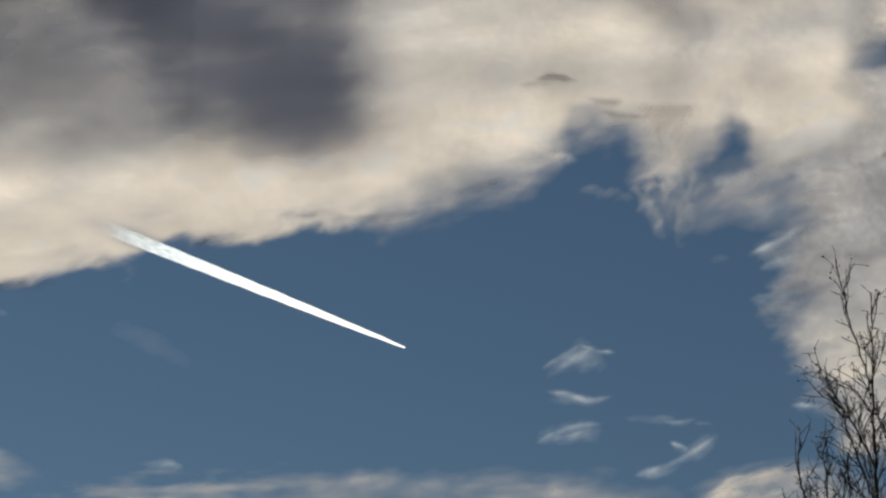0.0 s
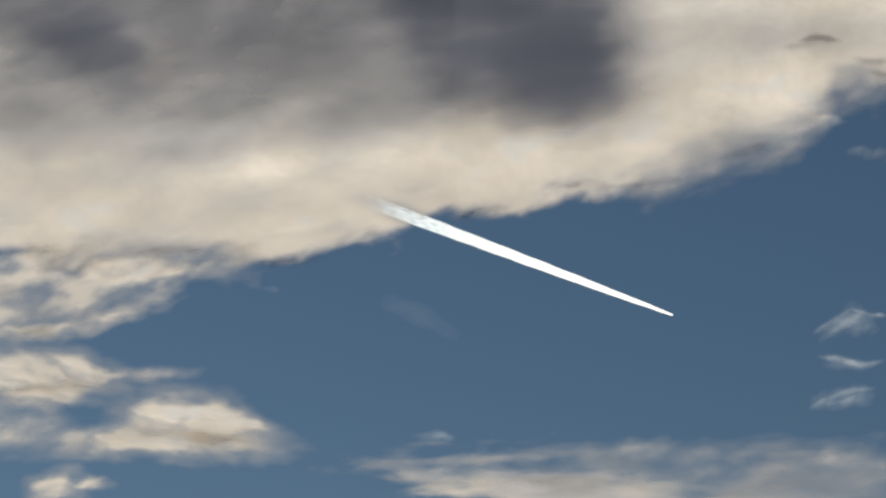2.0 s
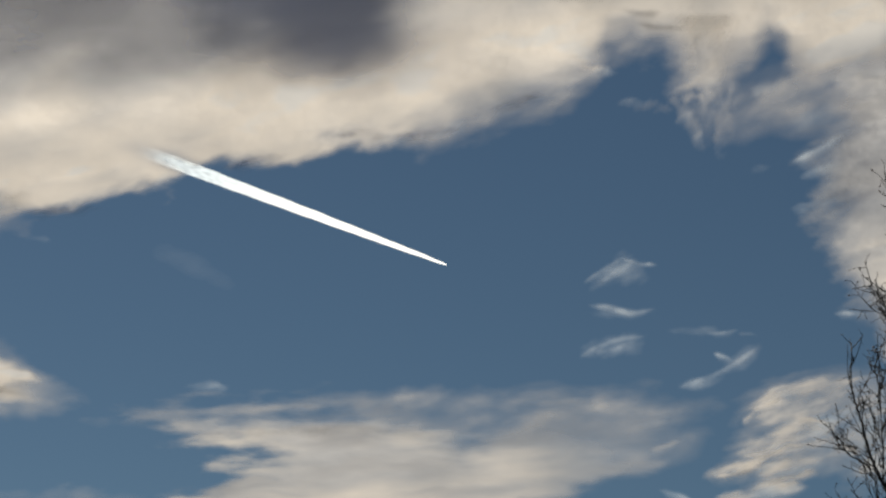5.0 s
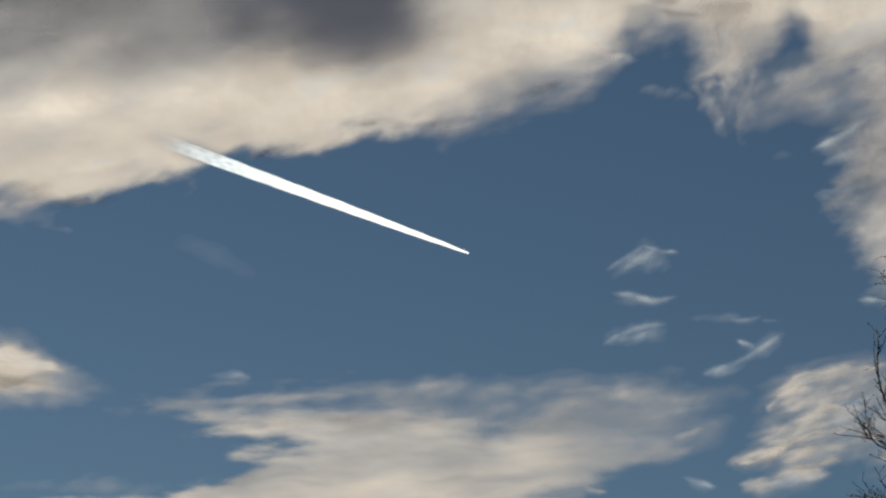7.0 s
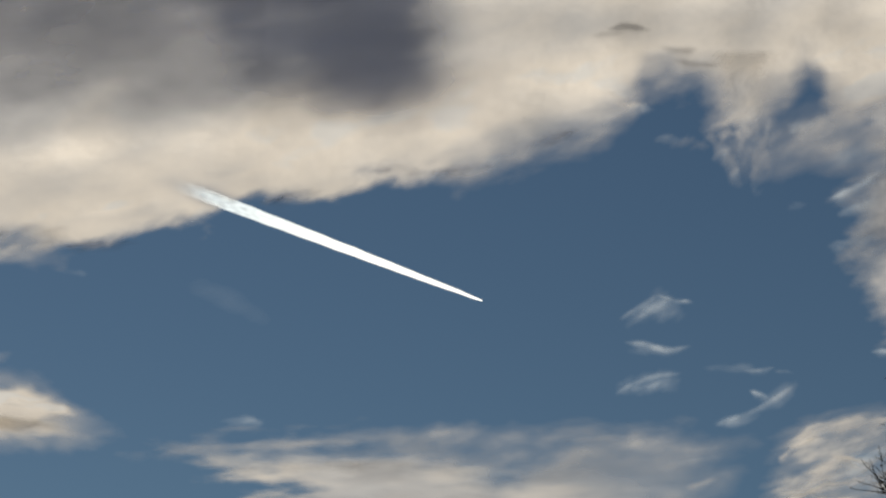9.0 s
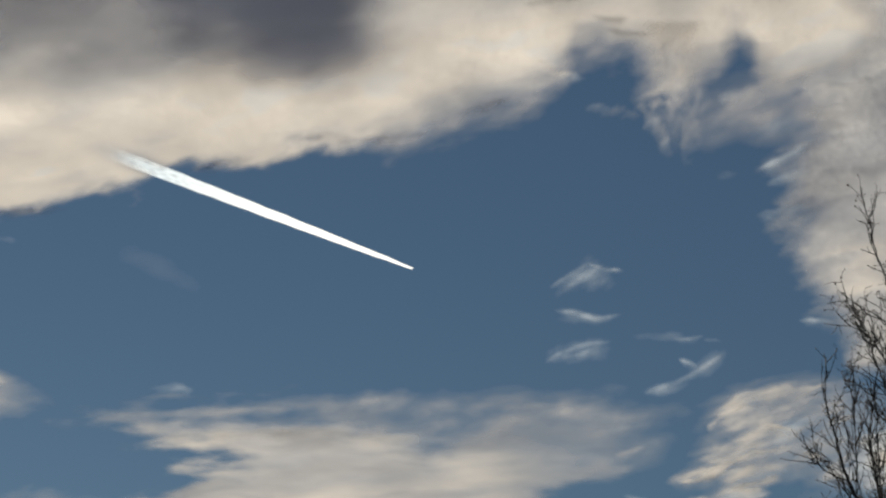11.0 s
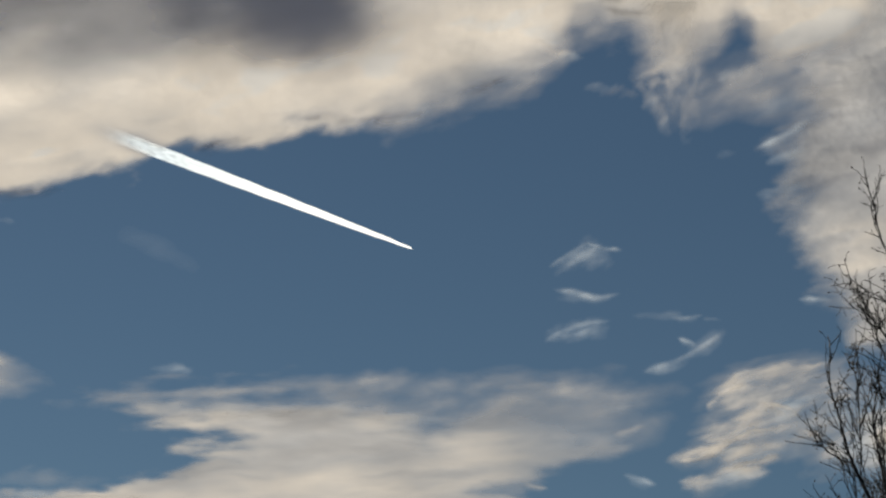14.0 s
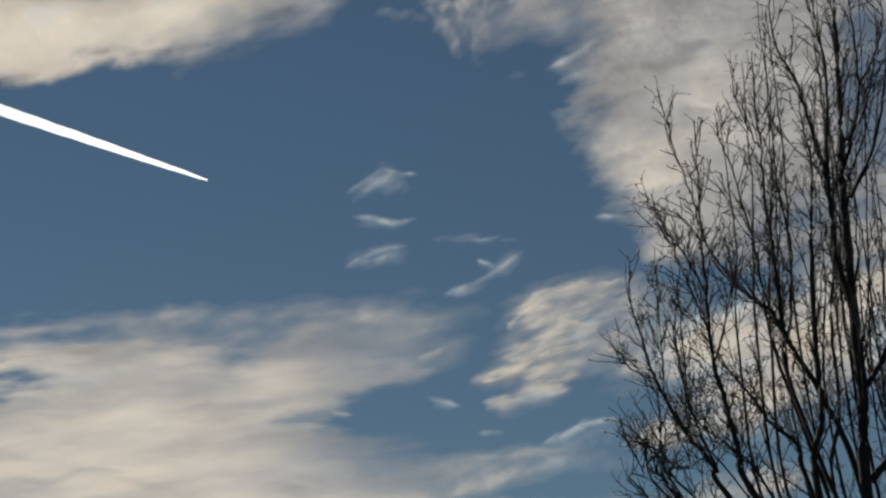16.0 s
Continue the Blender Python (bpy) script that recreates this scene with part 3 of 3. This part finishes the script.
def trail_strand(parent, name, u0, v0, u1, v1, depth, wide, off, seed):
    """One strand of the trail: a curved shell from the head (u0, v0) to the tail, open above, spreading with age."""
    n, ring = 220, 13
    du, dv = u1 - u0, v1 - v0
    L = math.hypot(du, dv)
    nu_, nv_ = -dv / L, du / L
    verts, cover, faces, deep = [], [], [], []
    head, tail = at_chart(u0, v0, depth), at_chart(u1, v1, depth - NEARER)
    line, flat = (tail - head).normalized(), SUNWARD.copy()
    flat = (flat - line * flat.dot(line)).normalized()
    for i in range(n):
        s = i / (n - 1)
        here = depth - NEARER * s
        k = here / FOCAL
        w = wide * (0.09 + 0.91 * min(1.0, s * 1.15) ** 0.65)
        w *= 1 + 0.05 * noise.noise((s * 30, seed, 0))
        shift = off * min(1.0, s * 1.6) + 0.6 * noise.noise((s * 18, seed, 3))
        fade = 1 - 0.42 * max(0, (s - 0.4) / 0.6) ** 1.1
        fade *= 1 - max(0, (s - 0.9) / 0.1)
        for j in range(ring):
            q = -1 + 2 * j / (ring - 1)
            p = at_chart(u0 + du * s + nu_ * (shift + w * q), v0 + dv * s + nv_ * (shift + w * q), here)
            way = (p - EYE).normalized()
            across = p - at_chart(u0 + du * s + nu_ * shift, v0 + dv * s + nv_ * shift, here)
            p = p - way * (across.dot(flat) / way.dot(flat))
            p = p - way * (w * k * 0.12 * math.sqrt(max(0.0, 1 - q * q)))
            verts.append(p)
            rim = min(1.0, (1 - abs(q)) * 5.0 + 0.35)
            cover.append(max(0.0, fade * rim * (1 - 0.5 * s * s * (0.5 + 0.9 * noise.noise((s * 45, q * 2.5, seed)) + 0.5 * noise.noise((s * 9, q * 5, seed + 2))))))
            deep.append(min(1.0, s))
    for i in range(n - 1):
        for j in range(ring - 1):
            a0 = i * ring + j
            faces.append((a0, a0 + 1, a0 + ring + 1, a0 + ring))
    me = bpy.data.meshes.new(name)
    me.from_pydata(verts, [], faces)
    for key, val in (("cover", cover), ("depth", deep)):
        me.attributes.new(key, "FLOAT", "POINT").data.foreach_set("value", val)
    me.polygons.foreach_set("use_smooth", [True] * len(me.polygons))
    me.materials.append(TRAIL)
    ob = new(name, me)
    ob.parent = parent
    return ob


trail = tagged(new("condensation_trail"), "bright white tapering condensation trail across blue sky", "contrail")
trail_strand(trail, "plume", 796, 468, 246, 259, 2100, 12.2, 0.0, 3)

# ---------- ground ----------
bm = bmesh.new()
bmesh.ops.create_circle(bm, cap_ends=True, radius=4800, segments=96)
me = bpy.data.meshes.new("ground")
bm.to_mesh(me)
bm.free()
me.materials.append(GRASS)
tagged(new("ground", me), "flat winter grass under the bare tree", "ground", kind="structure")

# ---------- bare tree ----------
rnd = random.Random(5)


def smooth_path(points, count):
    """A smooth line through a few points."""
    out = []
    P = [points[0] * 2 - points[1]] + list(points) + [points[-1] * 2 - points[-2]]
    for i in range(1, len(P) - 2):
        for k in range(count):
            t = k / count
            out.append(0.5 * ((2 * P[i]) + (P[i + 1] - P[i - 1]) * t + (2 * P[i - 1] - 5 * P[i] + 4 * P[i + 1] - P[i + 2]) * t * t
                              + (3 * P[i] - P[i - 1] - 3 * P[i + 1] + P[i + 2]) * t ** 3))
    out.append(points[-1])
    return out


class Wood:
    def __init__(self):
        self.v, self.f = [], []

    def tube(self, pts, r0, r1, sides, knobs=0.0):
        base, n = len(self.v), len(pts)
        for i, p in enumerate(pts):
            d = (pts[min(i + 1, n - 1)] - pts[max(i - 1, 0)]).normalized()
            a = d.orthogonal().normalized() if abs(d.z) > 0.99 else d.cross(Vector((0, 0, 1))).normalized()
            b = d.cross(a)
            r = (r0 + (r1 - r0) * (i / (n - 1))) * (1 + knobs * rnd.uniform(-1, 1))
            for k in range(sides):
                t = 2 * math.pi * k / sides
                self.v.append(p + (a * math.cos(t) + b * math.sin(t)) * r)
        for i in range(n - 1):
            for k in range(sides):
                a0, b0 = base + i * sides + k, base + i * sides + (k + 1) % sides
                self.f.append((a0, b0, b0 + sides, a0 + sides))
        self.f.append(tuple(base + (n - 1) * sides + k for k in range(sides)))

    def leaf(self, p, d, size):
        a = d.orthogonal().normalized()
        b = d.cross(a)
        t = rnd.uniform(0, 6.3)
        a, b = a * math.cos(t) + b * math.sin(t), b * math.cos(t) - a * math.sin(t)
        i = len(self.v)
        c = 0.28 * size
        self.v += [p, p + d * size * 0.5 + a * c, p + d * size, p + d * size * 0.5 - a * c, p + d * size * 0.5 + b * c * 0.8, p + d * size * 0.55 - b * c * 0.5]
        self.f += [(i, i + 1, i + 4), (i + 1, i + 2, i + 4), (i + 2, i + 3, i + 4), (i + 3, i, i + 4),
                   (i + 1, i, i + 5), (i + 2, i + 1, i + 5), (i + 3, i + 2, i + 5), (i, i + 3, i + 5)]

    def link(self, name, mat, parent, label="", kind=""):
        me = bpy.data.meshes.new(name)
        me.from_pydata(self.v, [], self.f)
        me.polygons.foreach_set("use_smooth", [True] * len(me.polygons))
        me.materials.append(mat)
        ob = new(name, me)
        ob.parent = parent
        return tagged(ob, label, kind=kind)


def curl(start, way, length, steps, lift, wander):
    """A branch that wanders and bends up towards the light."""
    pts, d, p = [start], way.normalized(), start
    for i in range(steps):
        d = (d + Vector((rnd.gauss(0, wander), rnd.gauss(0, wander), rnd.gauss(0, wander) + lift))).normalized()
        p = p + d * (length / steps)
        pts.append(p)
    return pts


def fork(axis, angle):
    a = axis.orthogonal().normalized()
    b = axis.cross(a)
    t = rnd.uniform(0, 2 * math.pi)
    side = a * math.cos(t) + b * math.sin(t)
    return (axis * math.cos(angle) + side * math.sin(angle)).normalized()


def at_path(pts, s):
    k = s * (len(pts) - 1)
    i = min(int(k), len(pts) - 2)
    return pts[i].lerp(pts[i + 1], k - i), (pts[i + 1] - pts[i]).normalized()


tree = tagged(new("tree"), "bare dark multi-stemmed birch with a few dry leaves", "tree")
TREE_AT = Vector((9.3, 30.0, 0.0))
tree.location = TREE_AT
FORK = Vector((9.25, 30.0, 3.4))


def limb(points, depths, r0, r1, branches, long, seed, joined=0):
    """One stem from the fork through chart points, with its branches, fine twigs and the leaves left on them."""
    global rnd
    rnd = random.Random(seed)
    way = [at_chart(u, v, d) for (u, v), d in zip(points, depths)]
    start = FORK + Vector((rnd.uniform(-0.12, 0.12), rnd.uniform(-0.1, 0.1), rnd.uniform(-0.6, 0.3)))
    pts = smooth_path(way if joined else [start] + way, 6)
    pts = [p + Vector((rnd.gauss(0, 0.006), rnd.gauss(0, 0.02), 0)) - TREE_AT for p in pts]
    stem, fine, leaves = Wood(), Wood(), Wood()
    stem.tube(pts, r0, r1, 8, 0.06)
    ob = stem.link("limb", BARK, tree, "dark slender rising limb")
    for i in range(int(branches * 0.72)):
        s = (0.05 if joined else 0.14) + (0.93 if joined else 0.84) * (i + rnd.random()) / (branches * 0.72)
        p, d = at_path(pts, s)
        size = long * (1.2 - 0.85 * s) * rnd.uniform(0.5, 1.35)
        r = max(0.0088, (r0 + (r1 - r0) * s) * rnd.uniform(0.2, 0.36))
        b = curl(p, fork(d, radians(rnd.uniform(12, 34 if r0 > 0.06 else 46))), size, 8, 0.06, 0.045)
        bough = Wood()
        bough.tube(b, r, 0.0045, 5)
        bough.link("branch", BARK, ob)
        for j in range(int((2.4 + size * 3.0) * (1.05 - 0.4 * s))):
            q = rnd.uniform(0.12, 1.0)
            bp_, bd = at_path(b, q)
            tl = rnd.uniform(0.22, 0.8) * (1.15 - 0.5 * s) * (1.15 - 0.55 * q)
            tw = curl(bp_, fork(bd, radians(rnd.uniform(10, 46))), tl, 6, 0.05, 0.12)
            fine.tube(tw, 0.0078, 0.0048, 3)
            for m in range(rnd.choice((1, 2, 3))):
                sp, sd = at_path(tw, rnd.uniform(0.2, 0.95))
                st = curl(sp, fork(sd, radians(rnd.uniform(20, 75))), rnd.uniform(0.07, 0.26), 4, 0.0, 0.3)
                fine.tube(st, 0.005, 0.0034, 3)
                if rnd.random() < 0.5:
                    leaves.leaf(st[-1], (st[-1] - st[-2]).normalized(), rnd.uniform(0.03, 0.06))
            if rnd.random() < 0.35:
                leaves.leaf(tw[-1], (Vector((0, 0, -1)) + fork(Vector((0, 0, 1)), 1.2)).normalized(), rnd.uniform(0.03, 0.055))
    fine.link("twig_spray", TWIG, ob, "dense fine dark twigs", "stuff")
    if leaves.v:
        leaves.link("leaves", LEAF, ob, "a few curled dry brown leaves", "stuff")


# chart points, distance, thickness below and above, branches, their length, 1: grows out of another limb
STEMS = [([(1974, 1088), (1967, 896), (1955, 741), (1944, 594), (1940, 485), (1939, 387), (1937, 289), (1933, 181), (1931, 38)], 30.0, 0.1, 0.02, 50, 1.6, 0),
         ([(1954, 540), (1997, 454), (2021, 347), (2030, 245), (2036, 122)], 30.0, 0.032, 0.008, 16, 1.0, 1),
         ([(1981, 1056), (2021, 995), (2057, 842), (2078, 646), (2099, 441)], 30.1, 0.06, 0.012, 36, 1.6, 1),
         ([(1974, 886), (2013, 821), (2050, 697), (2068, 522), (2080, 369)], 30.0, 0.045, 0.01, 26, 1.4, 1),
         ([(1952, 741), (1923, 631), (1918, 560), (1904, 473), (1883, 407), (1865, 342), (1850, 309), (1826, 269), (1817, 221), (1811, 167)], 29.8, 0.045, 0.008, 30, 1.0, 1),
         ([(1884, 1084), (1891, 937), (1881, 793), (1880, 630), (1881, 567), (1884, 483), (1870, 417)], 29.2, 0.06, 0.01, 34, 1.2, 0),
         ([(1767, 1078), (1736, 995), (1716, 912), (1696, 841), (1687, 775), (1683, 688), (1677, 622), (1675, 530), (1672, 465), (1670, 390)], 29.0, 0.05, 0.006, 40, 0.8, 0),
         ([(1673, 580), (1662, 525), (1636, 454), (1621, 398), (1606, 331)], 29.0, 0.014, 0.005, 9, 0.5, 1),
         ([(1953, 1039), (1889, 892), (1836, 802), (1804, 742), (1771, 718), (1745, 695), (1713, 656), (1690, 622), (1676, 596)], 30.4, 0.05, 0.006, 30, 0.7, 0),
         ([(1873, 1084), (1842, 984), (1798, 944), (1756, 886), (1697, 813), (1679, 774)], 29.5, 0.042, 0.006, 26, 0.8, 0),
         ([(1836, 802), (1823, 769), (1812, 681), (1808, 627), (1796, 546), (1791, 436), (1784, 382), (1779, 268)], 30.3, 0.045, 0.007, 34, 0.9, 1),
         ([(1791, 444), (1780, 426), (1748, 360), (1734, 278)], 30.3, 0.016, 0.005, 8, 0.5, 1),
         ([(1840, 894), (1838, 750), (1841, 628), (1822, 524), (1812, 448), (1817, 381)], 30.6, 0.036, 0.006, 26, 0.8, 0),
         ([(1717, 1076), (1691, 1020), (1643, 958), (1601, 886), (1575, 824), (1560, 769), (1545, 715), (1544, 633)], 30.4, 0.045, 0.006, 34, 0.5, 0),
         ([(1604, 1070), (1592, 977), (1592, 912), (1586, 822)], 29.8, 0.02, 0.005, 18, 0.6, 0),
         ([(1574, 852), (1537, 828), (1515, 789)], 30.4, 0.013, 0.005, 6, 0.4, 1),
         ([(1695, 1023), (1662, 948), (1640, 875), (1623, 792), (1622, 752)], 30.4, 0.022, 0.005, 20, 0.6, 1),
         ([(1945, 485), (1964, 415), (1975, 339), (1966, 225), (1954, 141)], 30.0, 0.03, 0.008, 16, 0.9, 1),
         ([(1975, 339), (2006, 281), (2022, 216), (2012, 142)], 30.0, 0.02, 0.007, 10, 0.8, 1),
         ([(1918, 560), (1912, 484), (1916, 321), (1902, 234), (1887, 159)], 29.8, 0.03, 0.007, 18, 0.9, 1),
         ([(1834, 894), (1793, 748), (1779, 645), (1750, 528), (1724, 445), (1700, 401)], 31.0, 0.032, 0.005, 26, 0.7, 0),
         ([(1913, 1085), (1924, 918), (1912, 753), (1924, 610), (1907, 384), (1894, 241)], 31.2, 0.04, 0.009, 26, 1.0, 0),
         ([(1652, 1073), (1612, 1007), (1572, 974), (1536, 963)], 29.6, 0.02, 0.005, 18, 0.6, 0),
         ([(1798, 1080), (1758, 1014), (1676, 948), (1626, 885)], 28.9, 0.026, 0.005, 20, 0.7, 0),
         ([(1689, 785), (1660, 707), (1637, 650), (1622, 604)], 29.0, 0.015, 0.005, 16, 0.42, 1),
         ([(1683, 703), (1648, 635), (1614, 588), (1587, 521)], 29.0, 0.014, 0.005, 16, 0.42, 1),
         ([(1677, 611), (1642, 563), (1605, 549), (1584, 553)], 29.0, 0.011, 0.004, 5, 0.3, 1),
         ([(1601, 886), (1598, 791), (1592, 710), (1581, 658)], 30.4, 0.014, 0.005, 16, 0.4, 1),
         ([(1643, 958), (1640, 844), (1635, 742), (1632, 681)], 30.4, 0.015, 0.005, 18, 0.42, 1),
         ([(1696, 826), (1724, 725), (1737, 654), (1728, 582)], 29.1, 0.016, 0.005, 18, 0.45, 1),
         ([(1726, 1043), (1688, 980), (1667, 907), (1665, 845)], 29.2, 0.016, 0.005, 16, 0.45, 0),
         ([(1631, 1072), (1645, 1009), (1624, 956), (1620, 905)], 30.8, 0.018, 0.005, 18, 0.45, 0),
         ([(1757, 1055), (1744, 972), (1761, 891), (1750, 829)], 30.9, 0.018, 0.005, 16, 0.5, 0),
         ([(1569, 1069), (1560, 1025), (1540, 983), (1525, 952)], 29.7, 0.013, 0.005, 14, 0.35, 0),
         ([(2080, 1060), (2130, 800), (2160, 500), (2190, 150)], 30.2, 0.08, 0.009, 40, 2.0, 0),
         ([(2150, 1080), (2300, 850), (2380, 560)], 30.0, 0.06, 0.009, 26, 1.8, 0),
         ([(1720, 1200), (1640, 1100), (1590, 1030), (1560, 950)], 29.8, 0.04, 0.006, 30, 1.0, 0),
         ([(1690, 1260), (1620, 1140), (1560, 1060)], 31.4, 0.03, 0.006, 24, 0.9, 0)]
spread = random.Random(77)
for k in range(15):
    foot = 1730 + 300 * (k + spread.random()) / 9 if k < 9 else 1935 + 26 * (k - 9) + spread.uniform(-8, 8)
    lean = spread.uniform(-70, 10)
    top = spread.uniform(120, 520) + max(0, 1850 - foot) * 1.6
    STEMS.append(([(foot + 40, 1120), (foot + 0.35 * lean, 1120 - 0.4 * (1120 - top)), (foot + 0.6 * lean + spread.uniform(-12, 12), 1120 - 0.7 * (1120 - top)), (foot + lean, top)],
                  spread.uniform(30.8, 32.5), spread.uniform(0.022, 0.036), 0.006, 14, 0.8, 0))
trunk = Wood()
trunk.tube([Vector(p) - TREE_AT for p in (Vector((9.3, 30, -0.1)), Vector((9.3, 30, 0.25)), Vector((9.27, 30, 1.2)), Vector((9.22, 30, 2.4)), Vector((9.25, 30, 3.5)), Vector((9.26, 30, 4.0)))], 0.22, 0.12, 14, 0.04)
trunk.link("trunk", BARK, tree, "thick dark birch trunk")
for i, (pts_, dep, ra, rb, nb, lg, joined) in enumerate(STEMS):
    limb(pts_, [dep + (0.0 if joined else 0.03 * k * math.sin(2.1 * i)) for k in range(len(pts_))], ra, rb, nb, lg, 40 + i, joined)
